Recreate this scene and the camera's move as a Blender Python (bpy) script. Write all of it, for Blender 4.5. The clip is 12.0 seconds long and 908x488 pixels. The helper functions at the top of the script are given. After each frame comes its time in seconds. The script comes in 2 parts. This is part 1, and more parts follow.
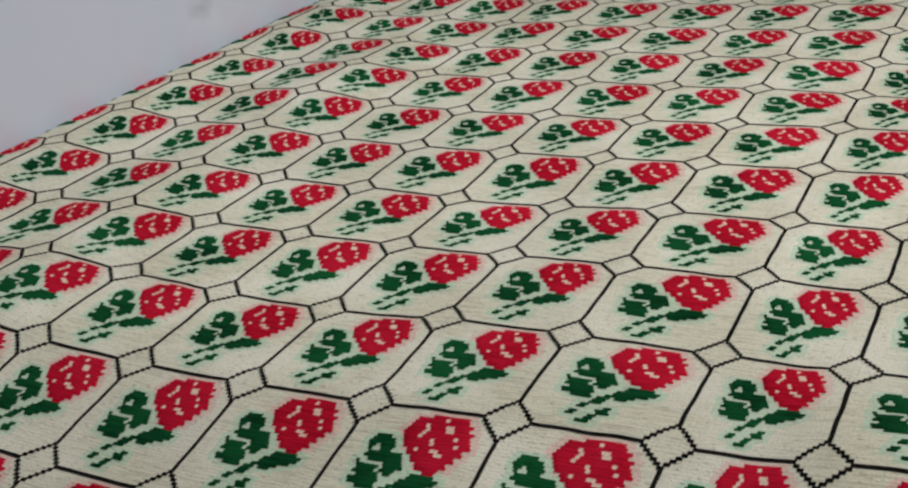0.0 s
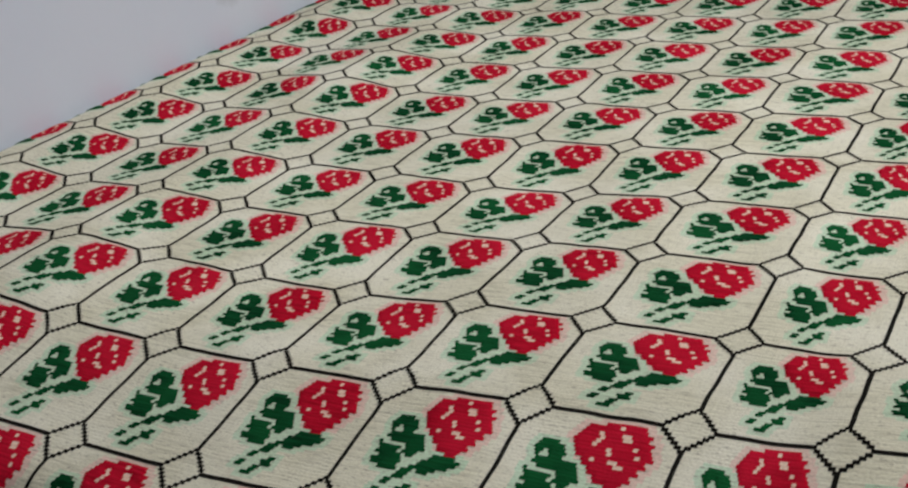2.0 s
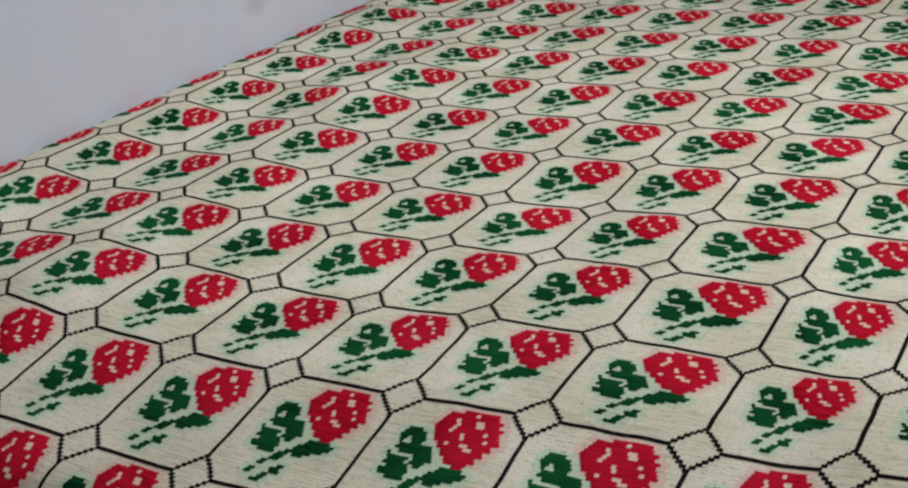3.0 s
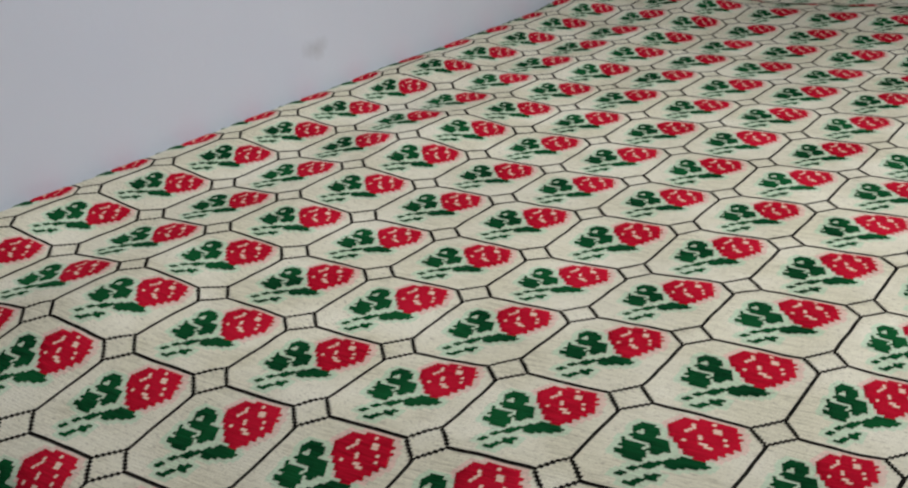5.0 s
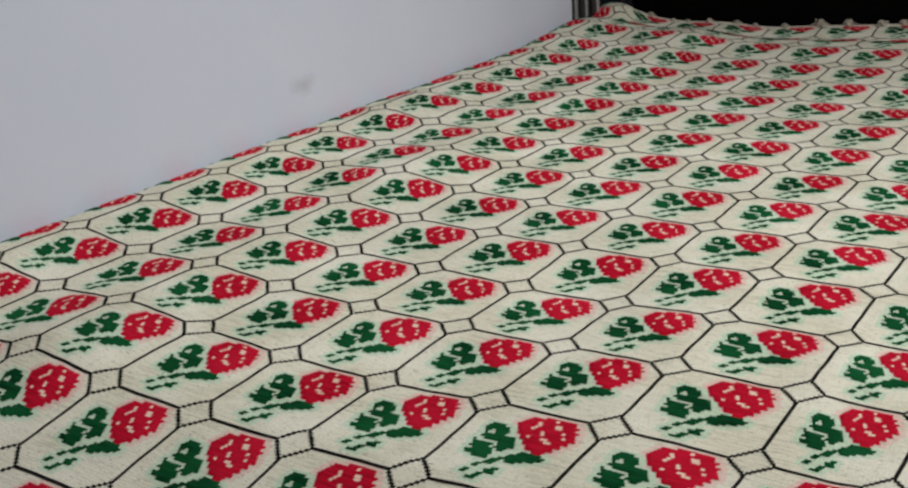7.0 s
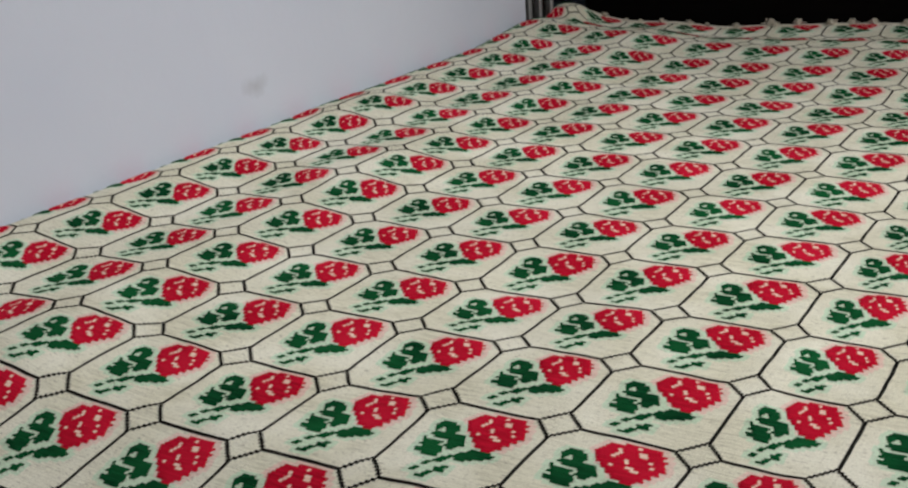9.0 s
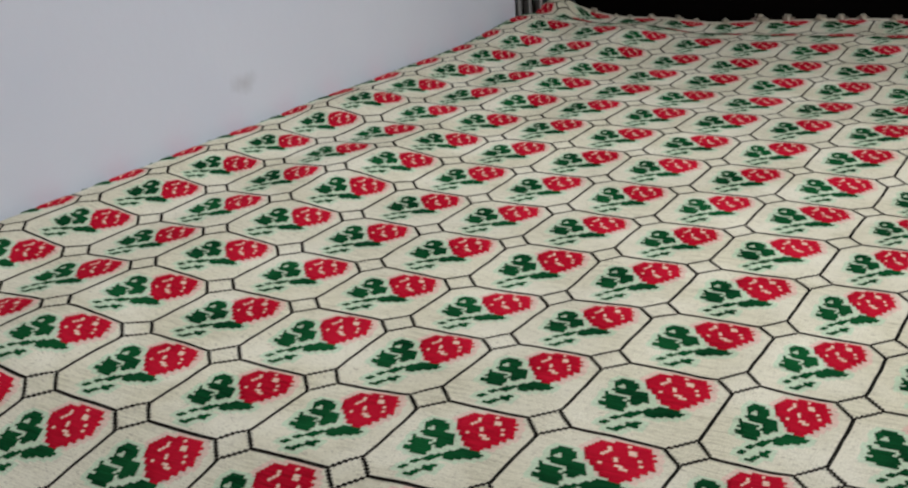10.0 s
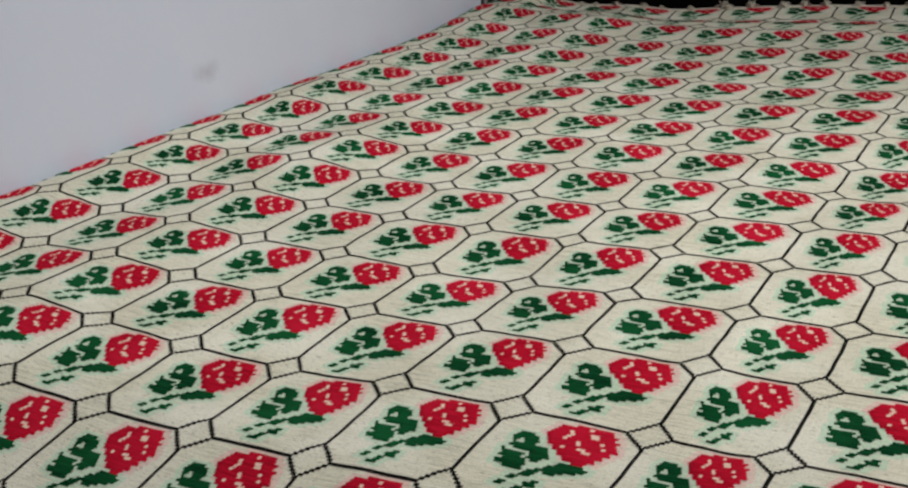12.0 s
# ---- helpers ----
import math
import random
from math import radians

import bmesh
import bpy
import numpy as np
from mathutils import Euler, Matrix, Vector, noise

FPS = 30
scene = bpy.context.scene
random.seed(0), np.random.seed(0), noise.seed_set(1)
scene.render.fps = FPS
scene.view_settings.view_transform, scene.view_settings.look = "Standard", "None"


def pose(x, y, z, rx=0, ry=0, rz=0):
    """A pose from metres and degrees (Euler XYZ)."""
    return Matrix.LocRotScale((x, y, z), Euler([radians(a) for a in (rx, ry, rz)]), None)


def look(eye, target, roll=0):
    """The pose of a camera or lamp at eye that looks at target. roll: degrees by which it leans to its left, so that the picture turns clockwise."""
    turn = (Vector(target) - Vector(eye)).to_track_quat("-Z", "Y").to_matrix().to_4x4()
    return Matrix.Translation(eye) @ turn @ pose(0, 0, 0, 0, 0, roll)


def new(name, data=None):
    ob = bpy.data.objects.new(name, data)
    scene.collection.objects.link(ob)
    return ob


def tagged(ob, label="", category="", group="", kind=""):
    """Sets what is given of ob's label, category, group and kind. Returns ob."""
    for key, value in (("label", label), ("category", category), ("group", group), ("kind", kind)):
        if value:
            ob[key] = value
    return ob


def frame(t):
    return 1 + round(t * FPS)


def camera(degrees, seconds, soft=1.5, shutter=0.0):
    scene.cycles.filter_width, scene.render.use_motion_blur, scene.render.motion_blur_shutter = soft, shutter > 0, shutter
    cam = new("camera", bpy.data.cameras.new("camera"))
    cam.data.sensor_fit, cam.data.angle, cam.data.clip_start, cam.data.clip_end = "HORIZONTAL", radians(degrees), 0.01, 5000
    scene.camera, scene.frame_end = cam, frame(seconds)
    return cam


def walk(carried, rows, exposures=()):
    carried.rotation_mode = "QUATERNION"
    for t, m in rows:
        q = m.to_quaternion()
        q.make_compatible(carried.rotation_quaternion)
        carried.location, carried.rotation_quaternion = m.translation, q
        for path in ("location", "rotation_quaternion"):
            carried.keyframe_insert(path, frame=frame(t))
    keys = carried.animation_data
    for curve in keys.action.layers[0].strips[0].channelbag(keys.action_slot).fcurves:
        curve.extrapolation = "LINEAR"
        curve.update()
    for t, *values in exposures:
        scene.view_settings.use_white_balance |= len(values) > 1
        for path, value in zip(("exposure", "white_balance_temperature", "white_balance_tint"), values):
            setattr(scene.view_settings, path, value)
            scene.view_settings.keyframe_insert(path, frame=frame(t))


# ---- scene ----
cam = camera(42.7, 12.0, soft=2.3)
PATH = [
    (0, (0.284, -0.542, 0.954), (-0.603, 1.046, 0.123), -7.3),
    (0.5, (0.283, -0.544, 0.954), (-0.607, 1.037, 0.113), -7.4),
    (1, (0.283, -0.546, 0.954), (-0.623, 1.024, 0.11), -7.4),
    (1.5, (0.285, -0.549, 0.954), (-0.63, 1.017, 0.111), -7.4),
    (2, (0.287, -0.549, 0.953), (-0.635, 1.014, 0.112), -7.3),
    (2.5, (0.292, -0.549, 0.954), (-0.657, 1.006, 0.128), -6.8),
    (3, (0.298, -0.548, 0.956), (-0.667, 1.001, 0.137), -6.6),
    (5, (0.311, -0.551, 0.96), (-0.736, 0.987, 0.227), -3.7),
    (5.5, (0.312, -0.552, 0.962), (-0.734, 0.995, 0.244), -3.6),
    (6, (0.315, -0.55, 0.964), (-0.729, 1.006, 0.267), -3.4),
    (6.5, (0.318, -0.555, 0.965), (-0.727, 1.004, 0.275), -3.4),
    (7, (0.325, -0.556, 0.963), (-0.721, 1.008, 0.284), -3.8),
    (7.5, (0.329, -0.557, 0.962), (-0.7, 1.018, 0.283), -3.8),
    (9.5, (0.334, -0.551, 0.961), (-0.647, 1.053, 0.278), -3.7),
    (10, (0.334, -0.55, 0.962), (-0.641, 1.055, 0.273), -3.7),
    (10.5, (0.333, -0.55, 0.961), (-0.641, 1.056, 0.273), -3.6),
    (11, (0.334, -0.546, 0.96), (-0.629, 1.063, 0.267), -3.5),
    (11.5, (0.336, -0.546, 0.959), (-0.609, 1.071, 0.257), -3.5),
    (12, (0.339, -0.545, 0.957), (-0.591, 1.079, 0.25), -3.7),
]
walk(cam, [(t, look(eye, target, roll)) for t, eye, target, roll in PATH], [(0, -0.18), (3.0, -0.16), (5.0, -0.11), (7.0, -0.07), (12, -0.08)])

# ---- light: daylight from a high window in the wall on the open side of the bed ----
world = bpy.data.worlds.new("sky")
scene.world = world
world.use_nodes = True
sky = world.node_tree.nodes.new("ShaderNodeTexSky")
sky.sky_type = "NISHITA"
sky.sun_disc = False
sky.sun_elevation, sky.sun_rotation = radians(42), radians(200)
world.node_tree.nodes["Background"].inputs["Strength"].default_value = 0.12
world.node_tree.links.new(sky.outputs["Color"], world.node_tree.nodes["Background"].inputs["Color"])

WIN_Y, WIN_Z, WIN_W, WIN_H = 0.55, 2.35, 0.9, 0.8     # window in the right-hand wall
lamp = bpy.data.lights.new("window_light", "AREA")
lamp.shape, lamp.size, lamp.size_y, lamp.energy, lamp.color = "RECTANGLE", WIN_W - 0.1, WIN_H - 0.1, 13.3, (1.0, 0.982, 0.955)
lamp.spread = radians(80)                             # beam narrowed to gather light mid-bed and dim the edges
light_ob = new("window_light", lamp)
light_ob.matrix_world = look((1.56, WIN_Y, WIN_Z), (-0.2, WIN_Y - 0.05, 0.56))


# ---- materials ----
def material(name, rough=0.6):
    m = bpy.data.materials.new(name)
    m.use_nodes = True
    n = m.node_tree.nodes
    n["Principled BSDF"].inputs["Roughness"].default_value = rough
    return m, n, m.node_tree.links, n["Principled BSDF"]


def noise_node(n, l, scale, detail, vec, stretch=(1, 1, 1)):
    mp = n.new("ShaderNodeMapping")
    mp.inputs["Scale"].default_value = stretch
    l.new(vec, mp.inputs["Vector"])
    t = n.new("ShaderNodeTexNoise")
    t.inputs["Scale"].default_value, t.inputs["Detail"].default_value = scale, detail
    l.new(mp.outputs["Vector"], t.inputs["Vector"])
    return t.outputs["Fac"]


def ramp(n, l, fac, a, b, lo=0.3, hi=0.7):
    r = n.new("ShaderNodeValToRGB")
    r.color_ramp.elements[0].position, r.color_ramp.elements[1].position = lo, hi
    r.color_ramp.elements[0].color, r.color_ramp.elements[1].color = (*a, 1), (*b, 1)
    l.new(fac, r.inputs["Fac"])
    return r.outputs["Color"]


def mix(n, l, fac, a, b, mode="MIX"):
    m = n.new("ShaderNodeMix")
    m.data_type, m.blend_type = "RGBA", mode
    for sock, val in ((m.inputs[0], fac), (m.inputs[6], a), (m.inputs[7], b)):
        if isinstance(val, (int, float)):
            sock.default_value = val
        elif isinstance(val, tuple):
            sock.default_value = (*val, 1)
        else:
            l.new(val, sock)
    return m.outputs[2]


def math_node(n, l, op, a, b=0.0):
    m = n.new("ShaderNodeMath")
    m.operation = op
    for sock, val in ((m.inputs[0], a), (m.inputs[1], b)):
        if isinstance(val, (int, float)):
            sock.default_value = val
        else:
            l.new(val, sock)
    return m.outputs[0]


def bump(n, l, bsdf, height, strength, distance):
    b = n.new("ShaderNodeBump")
    b.inputs["Strength"].default_value, b.inputs["Distance"].default_value = strength, distance
    l.new(height, b.inputs["Height"])
    l.new(b.outputs["Normal"], bsdf.inputs["Normal"])


def yarn(name, base, dark, light, streak, ground=False):
    """Woven cotton: fine weft ribs, streaks along the weft, slow lighter patches for uneven shading."""
    m, n, l, p = material(name, 1.0)
    uv = n.new("ShaderNodeUVMap").outputs["UV"]
    slub = noise_node(n, l, 1.0, 3, uv, (38, 420, 1))
    slow = noise_node(n, l, 11.0, 4, uv)
    fine = noise_node(n, l, 1.0, 2, uv, (520, 620, 1))
    col = ramp(n, l, slub, dark, base, 0.30, 0.30 + streak)
    # lighter patches put the cloth's uneven highlights and shading into its colour
    col = mix(n, l, ramp(n, l, slow, (0, 0, 0), (0.75, 0.75, 0.75), 0.42, 0.64), col, light)
    if ground:
        fleck = noise_node(n, l, 1.0, 2, uv, (170, 640, 1))
        col = mix(n, l, ramp(n, l, fleck, (0.8, 0.8, 0.8), (0, 0, 0), 0.28, 0.40), col, (0.24, 0.21, 0.16))
        patch = noise_node(n, l, 3.2, 3, uv)
        col = mix(n, l, ramp(n, l, patch, (0.22, 0.22, 0.22), (0, 0, 0), 0.38, 0.62), col, (0.50, 0.49, 0.44))
        col = mix(n, l, ramp(n, l, fine, (0.30, 0.30, 0.30), (0, 0, 0), 0.30, 0.55), col, (0.36, 0.33, 0.26))
    p.inputs["Specular IOR Level"].default_value = 0.05
    sep = n.new("ShaderNodeSeparateXYZ")
    l.new(uv, sep.inputs["Vector"])
    rib = math_node(n, l, "SINE", math_node(n, l, "MULTIPLY", sep.outputs["Y"], 2 * math.pi / 0.0031))
    gap = math_node(n, l, "MULTIPLY", math_node(n, l, "ADD", rib, 0.2), 0.10 if ground else 0.42)
    gap = math_node(n, l, "MAXIMUM", math_node(n, l, "MULTIPLY", gap, fine), 0.0)
    l.new(mix(n, l, gap, col, (0.30, 0.27, 0.20) if ground else dark), p.inputs["Base Color"])
    warp = math_node(n, l, "SINE", math_node(n, l, "MULTIPLY", sep.outputs["X"], 2 * math.pi / 0.0031))
    h = math_node(n, l, "ADD", math_node(n, l, "MULTIPLY", rib, 0.14), math_node(n, l, "MULTIPLY", warp, 0.07))
    h = math_node(n, l, "ADD", h, math_node(n, l, "MULTIPLY", fine, 1.6))
    bump(n, l, p, h, 0.5, 0.0007)
    return m


CREAM = yarn("cream_cotton", (0.780, 0.752, 0.590), (0.55, 0.525, 0.395), (0.925, 0.905, 0.775), 0.25, True)
# tinted creams: a halo of colour bleed, put into the cloth beside the motifs
CREAM_MINT = yarn("cream_cotton_green_bleed", (0.57, 0.735, 0.54), (0.43, 0.58, 0.41), (0.67, 0.84, 0.66), 0.25, True)
CREAM_ROSE = yarn("cream_cotton_red_bleed", (0.84, 0.59, 0.51), (0.66, 0.42, 0.36), (0.90, 0.69, 0.61), 0.25, True)
RED = yarn("red_yarn", (0.52, 0.007, 0.028), (0.27, 0.003, 0.013), (0.62, 0.013, 0.042), 0.3)
GREEN = yarn("green_yarn", (0.004, 0.070, 0.022), (0.0012, 0.020, 0.007), (0.009, 0.115, 0.034), 0.35)
BLACK = yarn("black_yarn", (0.012, 0.011, 0.010), (0.006, 0.006, 0.005), (0.018, 0.016, 0.014), 0.3)
PINK = yarn("pale_pink_yarn", (0.82, 0.60, 0.48), (0.66, 0.40, 0.32), (0.86, 0.68, 0.55), 0.3)


def plaster(name, a, b, smudge=None):
    m, n, l, p = material(name, 0.75)
    oc = n.new("ShaderNodeTexCoord").outputs["Object"]
    col = ramp(n, l, noise_node(n, l, 1.3, 4, oc), a, b, 0.35, 0.65)
    grain = noise_node(n, l, 60, 4, oc)
    mott = noise_node(n, l, 5.5, 3, oc)
    col = mix(n, l, ramp(n, l, mott, (0, 0, 0), (0.35, 0.35, 0.35), 0.45, 0.7), col, (a[0] * 0.93, a[1] * 0.95, a[2] * 0.99))
    if smudge:
        mp = n.new("ShaderNodeMapping")
        mp.vector_type = "TEXTURE"
        mp.inputs["Location"].default_value, mp.inputs["Scale"].default_value = smudge
        l.new(oc, mp.inputs["Vector"])
        ln = n.new("ShaderNodeVectorMath")
        ln.operation = "LENGTH"
        l.new(mp.outputs["Vector"], ln.inputs[0])
        spot = math_node(n, l, "ADD", ln.outputs["Value"], math_node(n, l, "MULTIPLY", noise_node(n, l, 45, 3, oc), 0.8))
        col = mix(n, l, ramp(n, l, spot, (0.42, 0.42, 0.42), (0, 0, 0), 0.4, 1.5), col, (0.27, 0.27, 0.29))
    l.new(col, p.inputs["Base Color"])
    bump(n, l, p, grain, 0.15, 0.002)
    return m


def wood(name, a, b, rough):
    m, n, l, p = material(name, rough)
    oc = n.new("ShaderNodeTexCoord").outputs["Object"]
    g = noise_node(n, l, 3, 5, oc, (2, 2, 30))
    l.new(ramp(n, l, g, a, b), p.inputs["Base Color"])
    p.inputs["Specular IOR Level"].default_value = 0.06
    bump(n, l, p, g, 0.2, 0.001)
    return m


def cloth(name, a, b):
    m, n, l, p = material(name, 0.9)
    oc = n.new("ShaderNodeTexCoord").outputs["Object"]
    l.new(ramp(n, l, noise_node(n, l, 9, 4, oc), a, b), p.inputs["Base Color"])
    bump(n, l, p, noise_node(n, l, 700, 2, oc), 0.3, 0.0006)
    return m


WALL = plaster("white_plaster", (0.570, 0.605, 0.700), (0.622, 0.660, 0.748))
SMUDGED = plaster("smudged_plaster", (0.570, 0.605, 0.700), (0.622, 0.660, 0.748), ((-0.72, 0.66, 0.637), (0.5, 0.05, 0.030)))
CEILING = plaster("ceiling_plaster", (0.74, 0.74, 0.74), (0.78, 0.78, 0.77))
DARKWOOD = wood("dark_stained_wood", (0.0012, 0.0010, 0.0009), (0.003, 0.002, 0.0017), 0.8)
FLOORMAT = wood("floor_boards", (0.16, 0.11, 0.07), (0.24, 0.17, 0.11), 0.45)
TICKING = cloth("mattress_ticking", (0.60, 0.58, 0.54), (0.68, 0.66, 0.62))
CURTAIN_GREY = cloth("grey_curtain_cloth", (0.26, 0.255, 0.25), (0.36, 0.355, 0.35))
TASSEL = cloth("cream_tassel_yarn", (0.60, 0.55, 0.44), (0.72, 0.67, 0.56))
PAINT, _n, _l, _p = material("white_frame_paint", 0.4)
_p.inputs["Base Color"].default_value = (0.78, 0.78, 0.76, 1)


# ---- mesh helpers ----
def mesh_of(name, bm, mat):
    me = bpy.data.meshes.new(name)
    bm.to_mesh(me)
    bm.free()
    me.materials.append(mat)
    return me


def part(name, bm, mat, parent, label=""):
    ob = new(name, mesh_of(name, bm, mat))
    ob.parent = parent
    if label:
        tagged(ob, label)
    return ob


def box(x0, y0, z0, x1, y1, z1, bevel=0.0, bm=None):
    bm = bm or bmesh.new()
    r = bmesh.ops.create_cube(bm, size=1, matrix=Matrix.Translation(((x0 + x1) / 2, (y0 + y1) / 2, (z0 + z1) / 2)) @ Matrix.Diagonal((x1 - x0, y1 - y0, z1 - z0, 1)))
    if bevel:
        es = {e for v in r["verts"] for e in v.link_edges}
        bmesh.ops.bevel(bm, geom=list(es), offset=bevel, segments=3, affect="EDGES", profile=0.5)
    return bm


def slab(name, dims, mat, label, category):
    ob = new(name, mesh_of(name, box(*dims), mat))
    return tagged(ob, label, category, kind="structure")


# ---- plan, in metres ----
PU, PV = 0.100, 0.112                # pitch of the woven lattice across and along the bed
BED_Z = 0.55                         # top of the made bed
WALL_X, WALL_END = -0.72, 1.47      # side wall beside the bed, and where it stops
HEAD_Y = 1.69                        # front of the headboard
RIGHT_X, FRONT_Y, BACK_Y, TOP = 1.60, -2.3, 2.0, 2.9

# ---- structure ----
floor_bm = box(WALL_X - 0.12, FRONT_Y, -0.1, RIGHT_X, BACK_Y, 0.0)
box(WALL_X - 1.0, WALL_END - 0.12, -0.1, WALL_X - 0.12, BACK_Y, 0.0, bm=floor_bm)
tagged(new("floor", mesh_of("floor", floor_bm, FLOORMAT)), "brown wooden board floor under the bed", "floor", kind="structure")
slab("ceiling", (WALL_X - 1.0, FRONT_Y, TOP, RIGHT_X, BACK_Y, TOP + 0.1), CEILING, "plain white plaster ceiling", "ceiling")
slab("wall_west", (WALL_X - 0.12, FRONT_Y, 0.0, WALL_X, WALL_END, TOP), SMUDGED, "off-white painted plaster wall beside the bed, faintly smudged", "wall")
slab("wall_alcove", (WALL_X - 1.0, WALL_END - 0.12, 0.0, WALL_X - 0.12, WALL_END, TOP), WALL, "plain plaster wall of the recess beside the headboard", "wall")
slab("wall_outer", (WALL_X - 1.1, WALL_END - 0.12, 0.0, WALL_X - 1.0, BACK_Y, TOP), WALL, "plain plaster end wall of the recess", "wall")
slab("wall_south", (WALL_X - 0.12, FRONT_Y - 0.12, 0.0, RIGHT_X, FRONT_Y, TOP), WALL, "plain plaster wall at the foot of the room", "wall")

slab("wall_north", (WALL_X - 1.1, BACK_Y, 0.0, RIGHT_X, BACK_Y + 0.12, TOP), WALL, "plain plaster wall behind the headboard", "wall")

bm = bmesh.new()
y0, y1, z0, z1 = WIN_Y - WIN_W / 2, WIN_Y + WIN_W / 2, WIN_Z - WIN_H / 2, WIN_Z + WIN_H / 2
for d in ((FRONT_Y, 0, y0, TOP), (y1, 0, BACK_Y, TOP), (y0, 0, y1, z0), (y0, z1, y1, TOP)):
    box(RIGHT_X, d[0], d[1], RIGHT_X + 0.12, d[2], d[3], bm=bm)
tagged(new("wall_east", mesh_of("wall_east", bm, WALL)), "plain plaster wall with a high window opening", "wall", kind="structure")
window = tagged(new("window_1"), "white framed window letting daylight into the room", "window", kind="structure")
for d in ((y0, z0, y0 + 0.05, z1), (y1 - 0.05, z0, y1, z1), (y0 + 0.05, z0, y1 - 0.05, z0 + 0.05), (y0 + 0.05, z1 - 0.05, y1 - 0.05, z1), (WIN_Y - 0.025, z0 + 0.05, WIN_Y + 0.025, z1 - 0.05)):
    part("window_frame", box(RIGHT_X + 0.03, d[0], d[1], RIGHT_X + 0.08, d[2], d[3], 0.004), PAINT, window)

# ---- bed ----
LEFT, RIGHT, FOOT = WALL_X + 0.002, 0.78, -0.160
bed = tagged(new("bed"), "made-up bed with a tall dark wooden headboard against the wall", "bed")
part("bed_base", box(LEFT + 0.05, FOOT + 0.05, 0.17, RIGHT - 0.05, HEAD_Y - 0.03, 0.33, 0.01), DARKWOOD, bed)
for lx in (LEFT + 0.1, RIGHT - 0.1):
    for ly in (FOOT + 0.1, HEAD_Y - 0.12):
        part("leg", box(lx - 0.035, ly - 0.035, 0.0, lx + 0.035, ly + 0.035, 0.17, 0.006), DARKWOOD, bed)
bm = box(LEFT + 0.022, HEAD_Y, 0.17, RIGHT + 0.02, HEAD_Y + 0.045, 1.28, 0.012)
part("headboard", bm, DARKWOOD, bed, "almost black wooden headboard")

# ---- bedspread: woven lattice of roses ----
ROSE = """
....................................
...................rrrrrrrrr........
................rrrrrrrprrrrr.......
...............rrrrrrrrrrrrrrr......
...............rrrrprrrrpprrrr......
..............rrrrrprrrrpprrrrr.....
..............rrrrrprrrrrrrrrrr.....
..............rrrrprrrrrrrrprrr.....
........gggg...rrrrrrrprrrrrrrrr....
.......gggggg..rrrrrrrprrrrrprrr....
.......ggggggg..rrrrrrrrrrrrrrr.....
.......gg.gggg...rrprrrpprrrrrr.....
........g..ggg....rrrrrrrpprrr......
........ggggggggg..rrrrrrrrrrr......
........gggggggggg..rrrrrrrrr.......
.........ggggggggg...rrrrrrrr.......
.......g......ggggg...rrrrrr........
.......gggggg.ggggg.....rrr.........
........ggggg.gggg....gggggg........
.......ggggggg.gg....gggggggg.......
.........gggggg.....ggggggggg.......
.......gggggggg....gggggggg.........
........ggggggg...ggggggg...........
..........ggggg.ggg.ggg.............
................ggg.................
...............ggg..................
..............gg....................
.............gg....gg...............
..................ggg...............
............gg....ggg...............
............gg...gg.................
................gg..................
...............ggg..................
....................................
....................................
....................................
""".split()
N = 36
KINDS = ".rgkp"
motif = np.array([[KINDS.index(c) for c in line] for line in ROSE[::-1]], dtype=np.int32)
CUT = 6                                        # stitches cut off each corner of a cell by the small squares
I0, I1, J0, J1 = -10, 9, -4, 16                # cells woven
U_LEFT, U_RIGHT, V_END = -9.5, 8.6, 14.96       # cut edges of the cloth, in cells
A = 2 * N                                      # quads across a cell; the first two carry the black line
stitch = np.zeros((N, A), dtype=np.int32)
for b in range(N):
    for a in range(A):
        stitch[b, a] = motif[b, min((a + b % 2) // 2, N - 1)]
stitch[CUT:N - CUT + 1, 0:2] = 3
stitch[0, 2 * CUT:A - 2 * CUT + 2] = 3
for b in range(N):
    near = b if b <= CUT else N - b
    if near <= CUT:
        for c in (CUT - near, N - CUT + near):
            for a in (2 * c - 1, 2 * c, 2 * c + 1):
                if 0 <= a < A:
                    stitch[b, a] = 3
TINT_G, TINT_R = 5, 6                          # cream tinted by colour bleed round green or red stitches
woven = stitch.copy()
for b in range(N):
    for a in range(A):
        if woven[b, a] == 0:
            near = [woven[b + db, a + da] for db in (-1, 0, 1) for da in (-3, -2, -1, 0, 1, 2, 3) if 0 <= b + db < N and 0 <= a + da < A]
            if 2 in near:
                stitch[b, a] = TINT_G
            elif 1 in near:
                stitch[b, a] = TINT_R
LINE_U, LINE_V = 0.0150, 0.0145                  # half the width of the black lines, in cells


def over_edge(s, edge, r, drop_dir):
    """Cloth laid along s that rolls over an edge with radius r and hangs: place along the bed, and the fall."""
    d = (s - (edge - drop_dir * r)) * drop_dir
    ang = np.clip(d / r, 0, math.pi / 2)
    hang = np.clip(d - r * math.pi / 2, 0, None)
    flat = np.where(d <= 0, s, (edge - drop_dir * r) + drop_dir * r * np.sin(ang))
    return flat, -np.where(d <= 0, 0, r * (1 - np.cos(ang)) + hang)


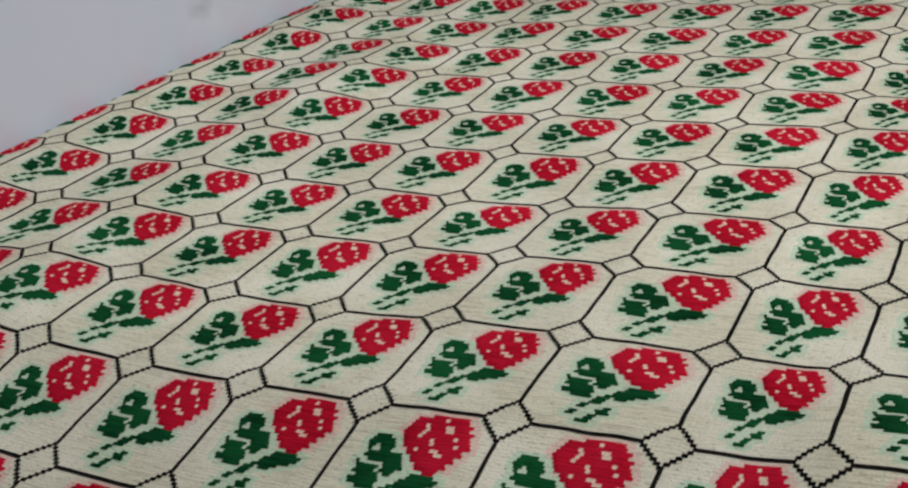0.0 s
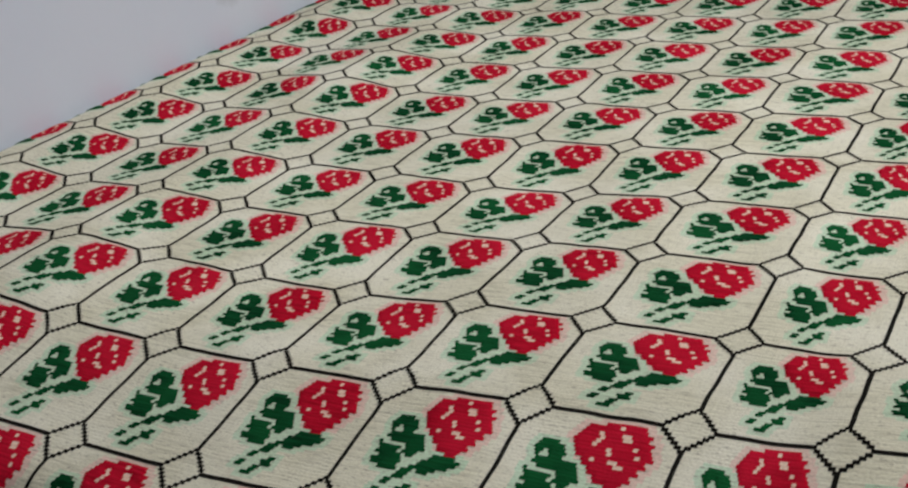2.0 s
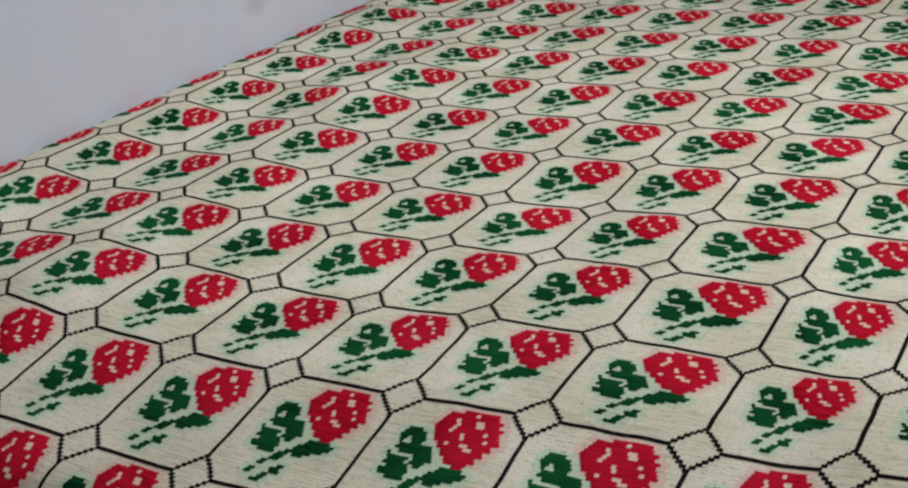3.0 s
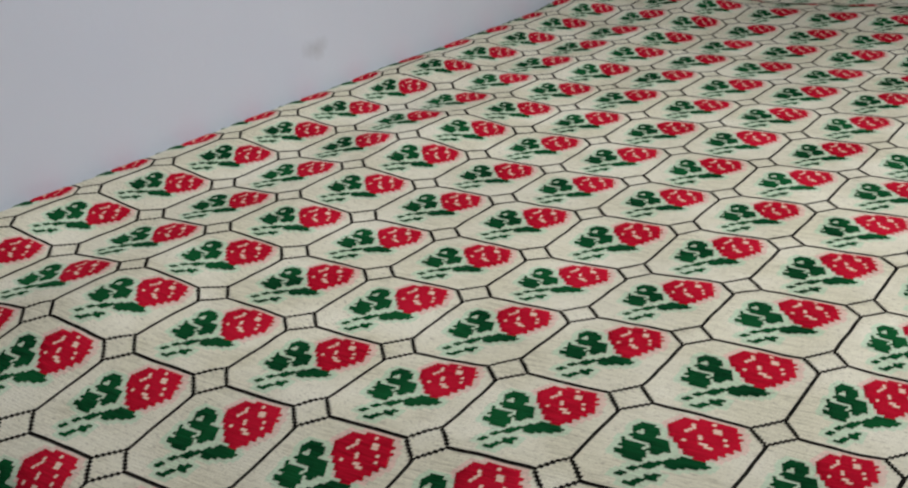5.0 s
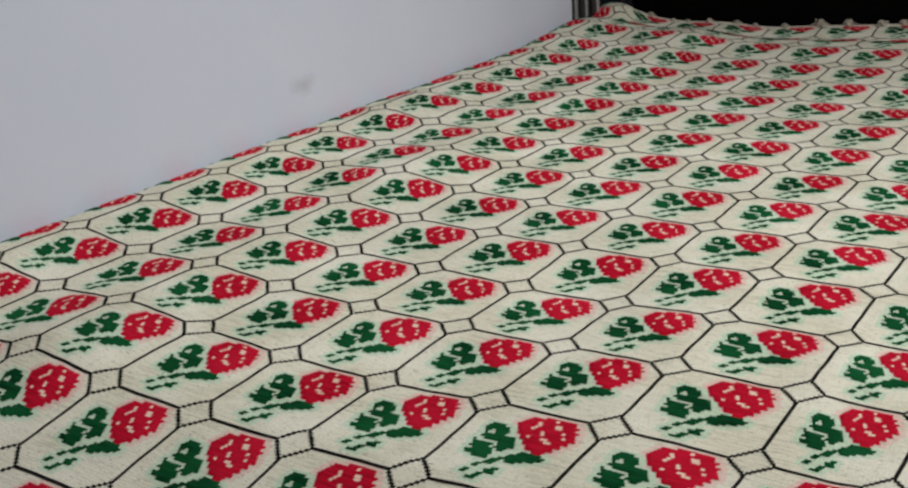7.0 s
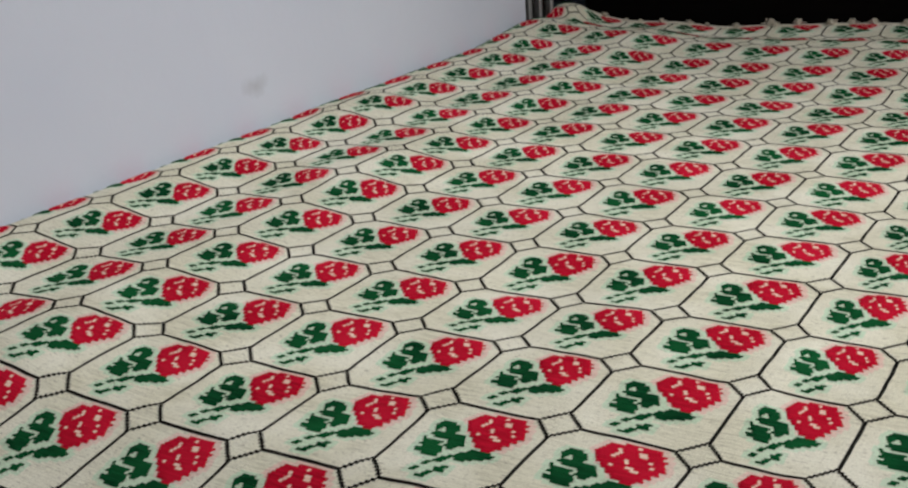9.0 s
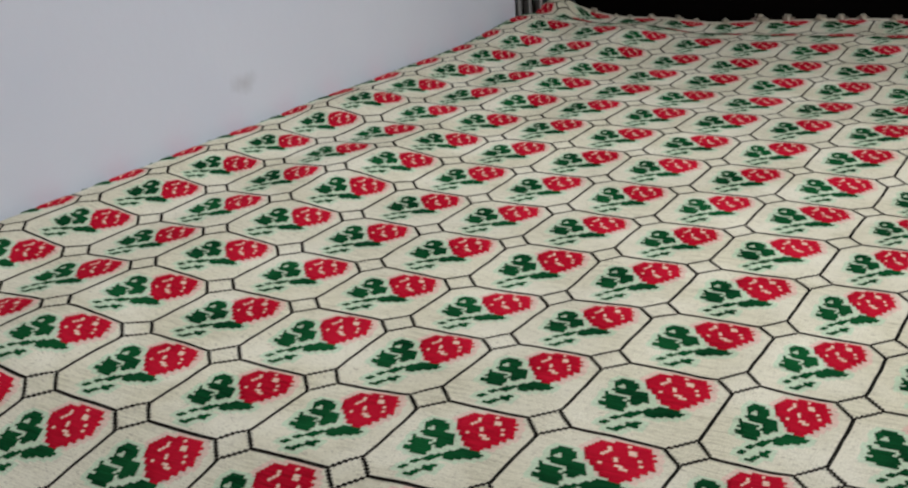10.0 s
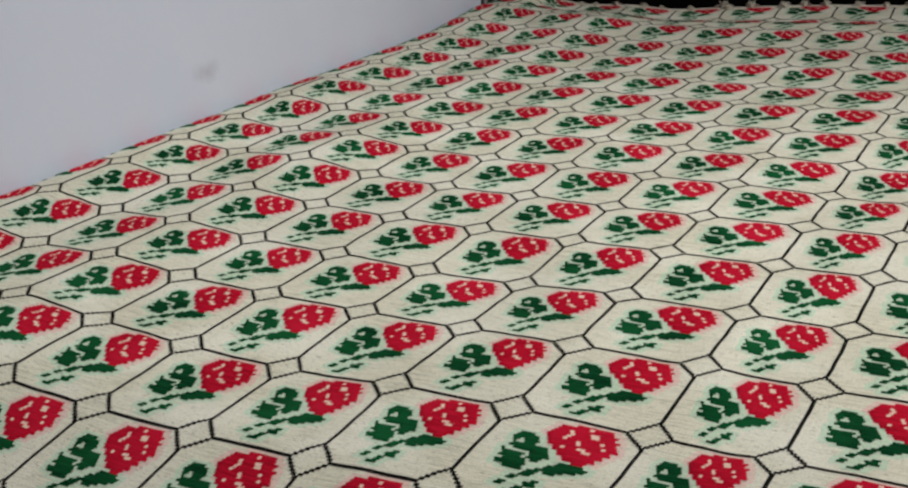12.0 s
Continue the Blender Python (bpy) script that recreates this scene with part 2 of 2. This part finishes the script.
def soft_noise(x, y, seed):
    """Slow waves of the cloth."""
    rng = np.random.RandomState(seed)
    out = np.zeros_like(x)
    for _ in range(9):
        a, f, ph = rng.uniform(0, 2 * math.pi), rng.uniform(5, 19), rng.uniform(0, 6.28)
        out += np.sin((x * math.cos(a) + y * math.sin(a)) * f + ph) / 9
    return out


def ease(x):
    x = np.clip(x, 0, 1)
    return x * x * (3 - 2 * x)


# uneven hand weaving: shift of each lengthwise line and of each cross line, in metres
LINES_U = (0.0224, 0.0145, 0.0097, 0.0081, 0.0076, 0.0090, 0.0107, 0.0092, 0.0126, -0.0007)
LINES_V = (0.0078, 0.0008, -0.0033, -0.0039, -0.0089, -0.0095, -0.0136, -0.0160, -0.0155, -0.0118, 0.0024, 0.0127, 0.0161, 0.0079, 0.0105)
# low swells and dips of the bedding: place across and along in cells, widths, height
SWELLS = ((-2, 0, 1.2, 1.2, -0.0055), (-3.5, 8, 0.8, 2.2, 0.0087), (2.5, 0, 0.8, 0.8, 0.0128), (-5, 5.5, 1.2, 1.2, 0.0078),
          (-1.5, 3, 0.8, 0.8, -0.0049), (-0.5, 10, 2.2, 0.8, -0.0062), (-6.5, 7.5, 0.8, 0.8, 0.0096), (-4.5, 0.5, 0.8, 0.8, 0.0068),
          (1.5, 6.5, 0.8, 0.8, -0.0073), (0, 0.5, 0.8, 2.2, 0.0025), (-4, 3, 0.8, 2.2, 0.0035), (-2, 7, 0.8, 2.2, 0.0034),
          (-4, -0.9, 0.8, 0.5, 0.0035), (-3.6, 0.9, 0.6, 0.6, 0.0022), (-2, 0, 0.45, 0.45, 0.0020), (-1, 1, 0.45, 0.45, 0.0030),
          (1, 0, 0.5, 0.5, 0.0026), (1.1, 1.7, 0.22, 1.3, 0.0018), (0.0, 13.35, 9.0, 0.3, 0.003), (0.0, 14.0, 9.0, 0.3, -0.006))


def along(t, first, shifts):
    """Shift between the woven lines, eased from line to line."""
    k = np.clip(t - first, 0, len(shifts) - 1)
    lo = np.minimum(np.floor(k).astype(int), len(shifts) - 2)
    arr = np.array(shifts)
    return arr[lo] + (arr[lo + 1] - arr[lo]) * ease(k - lo)


def surface(u, v):
    """Places of the cloth for the lattice coordinates u, v (in cells)."""
    v = np.where(v > 14, 14 + (v - 14) * 0.65, v)                # pushed together along the headboard
    bunched = np.where(u < -7, -7 + (u + 7) * 0.7, u)            # gathered where it meets the wall
    sx = bunched * PU + along(u, -7, LINES_U) + 0.0085 * (v - 6) / 8
    sy = v * PV + along(v, -1, LINES_V) + 0.0036 * u / 8
    sx = sx + 0.0014 * soft_noise(sx * 3, sy * 3, 3)
    sy = sy + 0.0014 * soft_noise(sx * 3, sy * 3, 4)
    sx = sx + 0.0011 * soft_noise(sx * 13, sy * 13, 8)
    sy = sy + 0.0011 * soft_noise(sx * 13, sy * 13, 9)
    z = BED_Z + 0.0138 * ease((-u - 3.8) / 1.3) + (0.0158 - 0.0014 * (v - 7) / 5) * ease((-u - 5.8) / 1.4)
    z = z + 0.0133 * ease((v - 11) / 2.5) + 0.0057 * ease((v - 10) / 3) * ease((-u - 2) / 3)
    z = z - ease((v - 12.6) / 1.8) * (0.001 + 0.019 * ease((-u - 0.5) / 4.5))      # sinks towards the headboard
    z = z - 0.019 * np.clip(0.1 - v, 0, 1.5)                                        # slopes down to the foot
    z = z + 0.010 * ease((v - 13.6) / 0.9) * ease((u + 5.4) / 2.5)                    # lifts at its free edge
    for cu, cv, wu, wv, h in SWELLS:
        z = z + h * np.exp(-((u - cu) / wu) ** 2 - ((v - cv) / wv) ** 2)
    z = z + 0.0012 * soft_noise(sx * 2.5, sy * 2.5, 5) + 0.0006 * soft_noise(sx * 8, sy * 8, 6)
    # turned-up corner beside the headboard
    z = z + 0.029 * np.exp(-((np.abs(sx + 0.688) / 0.042) ** 3.4 + (np.abs(sy - 1.595) / 0.045) ** 2.6))
    x, fall_a = over_edge(sx, LEFT, 0.012, -1)
    x_right, fall_b = over_edge(sx, RIGHT, 0.04, 1)
    x = np.where(sx > 0, x_right, x)
    y, fall_c = over_edge(sy, FOOT, 0.03, -1)
    fall = np.minimum(np.minimum(fall_a, np.where(sx > 0, fall_b, 0)), fall_c)
    return np.stack([x, y, z + fall], -1)


def sheet(name, co, uv, quads, kinds, mats):
    """A mesh of the given quads of the cloth, with the yarn of each."""
    used, flat = np.unique(quads.reshape(-1), return_inverse=True)
    me = bpy.data.meshes.new(name)
    me.vertices.add(len(used))
    me.vertices.foreach_set("co", co[used].reshape(-1).astype(np.float32))
    me.loops.add(flat.size)
    me.loops.foreach_set("vertex_index", flat.reshape(-1).astype(np.int32))
    me.polygons.add(len(quads))
    me.polygons.foreach_set("loop_start", np.arange(len(quads), dtype=np.int32) * 4)
    me.update(calc_edges=True)
    me.polygons.foreach_set("material_index", kinds.astype(np.int32))
    me.polygons.foreach_set("use_smooth", np.ones(len(quads), dtype=bool))
    me.uv_layers.new(name="weave").data.foreach_set("uv", uv[quads.reshape(-1)].reshape(-1).astype(np.float32))
    for m in mats:
        me.materials.append(m)
    me.validate()
    return me


def weave_bedspread(thing):
    """The cream ground, the black outline, and every rose and leaf spray that stands proud of it."""
    in_u = np.concatenate([[-LINE_U, 0.0], np.linspace(LINE_U, 1 - LINE_U, A - 1)[:-1]])
    in_v = np.concatenate([[-LINE_V], np.linspace(LINE_V, 1 - LINE_V, N)[:-1]])
    us = (np.arange(I0, I1)[:, None] + in_u[None, :]).reshape(-1)
    vs = (np.arange(J0, J1)[:, None] + in_v[None, :]).reshape(-1)
    ku, kv = np.tile(np.arange(A), I1 - I0), np.tile(np.arange(N), J1 - J0)
    ci, cj = np.repeat(np.arange(I0, I1), A), np.repeat(np.arange(J0, J1), N)
    keep_u, keep_v = (us >= U_LEFT) & (us <= U_RIGHT), vs <= V_END
    us, ku, ci, vs, kv, cj = us[keep_u], ku[keep_u], ci[keep_u], vs[keep_v], kv[keep_v], cj[keep_v]
    uu, vv = np.meshgrid(us, vs)
    co = surface(uu, vv)
    uv = np.stack([uu * PU, vv * PV], -1).reshape(-1, 2)
    nu, nv = len(us), len(vs)
    idx = np.arange(nu * nv).reshape(nv, nu)
    quads = np.stack([idx[:-1, :-1], idx[:-1, 1:], idx[1:, 1:], idx[1:, :-1]], -1)
    kind = stitch[kv[:-1][:, None], ku[:-1][None, :]]
    yarn_of = np.array([0, 1, 2, 3, 1, 0, 0])[kind]              # ground, rose, leaves, outline
    inner = np.zeros((nv, nu), dtype=bool)                       # points with one yarn all round
    y = yarn_of
    inner[1:-1, 1:-1] = (y[:-1, :-1] == y[1:, 1:]) & (y[:-1, 1:] == y[1:, :-1]) & (y[:-1, :-1] == y[:-1, 1:]) & (y[:-1, :-1] > 0)
    raised = co.copy()
    raised[..., 2] += np.where(inner, 0.0011, 0.0003)
    co, raised = co.reshape(-1, 3), raised.reshape(-1, 3)
    buried = inner[:-1, :-1] & inner[:-1, 1:] & inner[1:, :-1] & inner[1:, 1:]
    pick = ~buried
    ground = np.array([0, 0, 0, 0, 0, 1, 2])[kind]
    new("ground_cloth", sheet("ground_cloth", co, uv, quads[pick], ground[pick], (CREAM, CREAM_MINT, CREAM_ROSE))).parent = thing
    pick = yarn_of == 3
    line = new("outline", sheet("outline", raised, uv, quads[pick], np.zeros(pick.sum()), (BLACK,)))
    tagged(line, "black woven octagon outlines").parent = thing
    ii, jj = np.broadcast_to(ci[:-1][None, :], kind.shape), np.broadcast_to(cj[:-1][:, None], kind.shape)
    on_top = (ii >= -8) & (ii <= 7) & (jj >= -2)
    for name, number, mats in (("rose", 1, (RED, PINK)), ("leaf_spray", 2, (GREEN,))):
        rest = (yarn_of == number) & ~on_top
        new(name + "_row", sheet(name, raised, uv, quads[rest], np.where(kind[rest] == 4, 1, 0), mats)).parent = thing
        tagged(bpy.data.objects[name + "_row"], kind="stuff")
        for j in range(-2, J1):
            rows_j = np.flatnonzero(cj[:-1] == j)
            if not len(rows_j):
                continue
            for i in range(-8, 8):
                cols = np.flatnonzero(ci[:-1] == i)
                win = np.ix_(rows_j, cols)
                pick = yarn_of[win] == number
                if pick.any():
                    new(name, sheet(name, raised, uv, quads[win][pick], np.where(kind[win][pick] == 4, 1, 0), mats)).parent = thing


bedspread = tagged(new("bedspread"), "cream woven bedspread with red roses in black octagon outlines", "bedspread")
weave_bedspread(bedspread)


def strand(bm, points, r, sides=5):
    """A round yarn along the points."""
    rings = []
    for k, p in enumerate(points):
        d = (points[min(k + 1, len(points) - 1)] - points[max(k - 1, 0)]).normalized()
        a = d.orthogonal().normalized()
        b = d.cross(a)
        rings.append([bm.verts.new(p + r * (a * math.cos(2 * math.pi * s / sides) + b * math.sin(2 * math.pi * s / sides))) for s in range(sides)])
    for q, w in zip(rings, rings[1:]):
        for s in range(sides):
            bm.faces.new((q[s], q[(s + 1) % sides], w[(s + 1) % sides], w[s]))
    bm.faces.new(rings[0][::-1])
    bm.faces.new(rings[-1])


def tassel_bm(rng):
    """A knotted bunch of loose, frayed cotton ends."""
    bm = bmesh.new()
    for _ in range(42):
        a, lift, ln = rng.uniform(-0.2, math.pi + 0.2), rng.uniform(0.0, 1.35), rng.uniform(0.007, 0.019)
        d = Vector((math.cos(a) * math.cos(lift), math.sin(a) * math.cos(lift), math.sin(lift)))
        pts = [d * ln * f + Vector((rng.uniform(-1, 1), rng.uniform(-1, 1), rng.uniform(-0.5, 1) - 1.6 * f * f)) * 0.006 * f + Vector((0, 0, 0.004)) for f in (0, 0.3, 0.6, 0.85, 1.0)]
        strand(bm, pts, rng.uniform(0.0009, 0.0016), 4)
    bmesh.ops.create_icosphere(bm, subdivisions=2, radius=0.005, matrix=Matrix.Translation((0, 0, 0.003)))
    for f in bm.faces:
        f.smooth = True
    return bm


def mattress_bm():
    """Mattress whose top follows the lie of the cloth just above it."""
    bm = bmesh.new()
    us, vs = np.linspace(-6.95, 7.3, 60), np.linspace(-1.2, 14.94, 64)
    uu, vv = np.meshgrid(us, vs)
    top = surface(uu, vv)
    top[..., 2] = np.minimum(top[..., 2] - 0.006, BED_Z + 0.03)
    rows_top = [[bm.verts.new(c) for c in line] for line in top]
    for q, w in zip(rows_top, rows_top[1:]):
        for k in range(len(q) - 1):
            bm.faces.new((q[k], q[k + 1], w[k + 1], w[k])).smooth = True
    rim = rows_top[0] + [r[-1] for r in rows_top[1:]] + rows_top[-1][-2::-1] + [r[0] for r in rows_top[-2:0:-1]]
    low = [bm.verts.new((v.co.x, v.co.y, 0.33)) for v in rim]
    for k in range(len(rim)):
        n = (k + 1) % len(rim)
        bm.faces.new((rim[n], rim[k], low[k], low[n]))
    bm.faces.new(low[::-1])
    return bm


part("mattress", mattress_bm(), TICKING, bed)

hem = bmesh.new()
strand(hem, [Vector(surface(np.array(q), np.array(V_END))) for q in np.linspace(-7.05, 7.4, 240)], 0.0032, 6)
for f in hem.faces:
    f.smooth = True
part("hem", hem, TASSEL, bedspread, "rolled cream hem")

rng = random.Random(7)
tassels = [mesh_of("tassel", tassel_bm(rng), TASSEL) for _ in range(4)]
u = -6.6
while u < 7.2:
    p = surface(np.array(u), np.array(V_END - 0.03))
    t = new("tassel", tassels[rng.randrange(4)])
    t.parent = bedspread
    t.matrix_basis = Matrix.Translation(Vector(p) + Vector((0, 0, 0.001))) @ Matrix.Rotation(rng.uniform(-0.7, 0.7), 4, "Z") @ Matrix.Scale(rng.uniform(0.45, 0.95) if u > -3.5 else rng.uniform(0.35, 0.6), 4)
    u += rng.uniform(0.28, 0.75)

# ---- curtain in the recess beside the headboard ----
def curtain_bm(x0, y0, x1, y1, z0, z1, folds, depth):
    bm = bmesh.new()
    n, rows = folds * 12, 24
    d = Vector((x1 - x0, y1 - y0, 0))
    side = Vector((-d.y, d.x, 0)).normalized()
    grid = []
    for r in range(rows + 1):
        z = z0 + (z1 - z0) * r / rows
        line = []
        for k in range(n + 1):
            f = k / n
            w = math.sin(f * folds * 2 * math.pi + 0.5 * math.sin(z * 2.1)) + 0.3 * math.sin(f * folds * 5.1 + 1 + z)
            p = Vector((x0, y0, z)) + d * f + side * depth * w
            line.append(bm.verts.new(p))
        grid.append(line)
    for r in range(rows):
        for k in range(n):
            f = bm.faces.new((grid[r][k], grid[r][k + 1], grid[r + 1][k + 1], grid[r + 1][k]))
            f.smooth = True
    return bm


curtain = tagged(new("curtain"), "grey striped curtain hanging in folds at the wall's end", "curtain")
panel = part("curtain_panel", curtain_bm(WALL_X - 0.10, WALL_END + 0.035, WALL_X + 0.012, WALL_END + 0.10, 0.05, 2.3, 6, 0.014), CURTAIN_GREY, curtain)
thick = panel.modifiers.new("thickness", "SOLIDIFY")
thick.thickness = 0.003
part("curtain_rod", box(WALL_X - 0.95, WALL_END + 0.09, 2.3, WALL_X + 0.12, WALL_END + 0.115, 2.325, 0.006), PAINT, curtain)
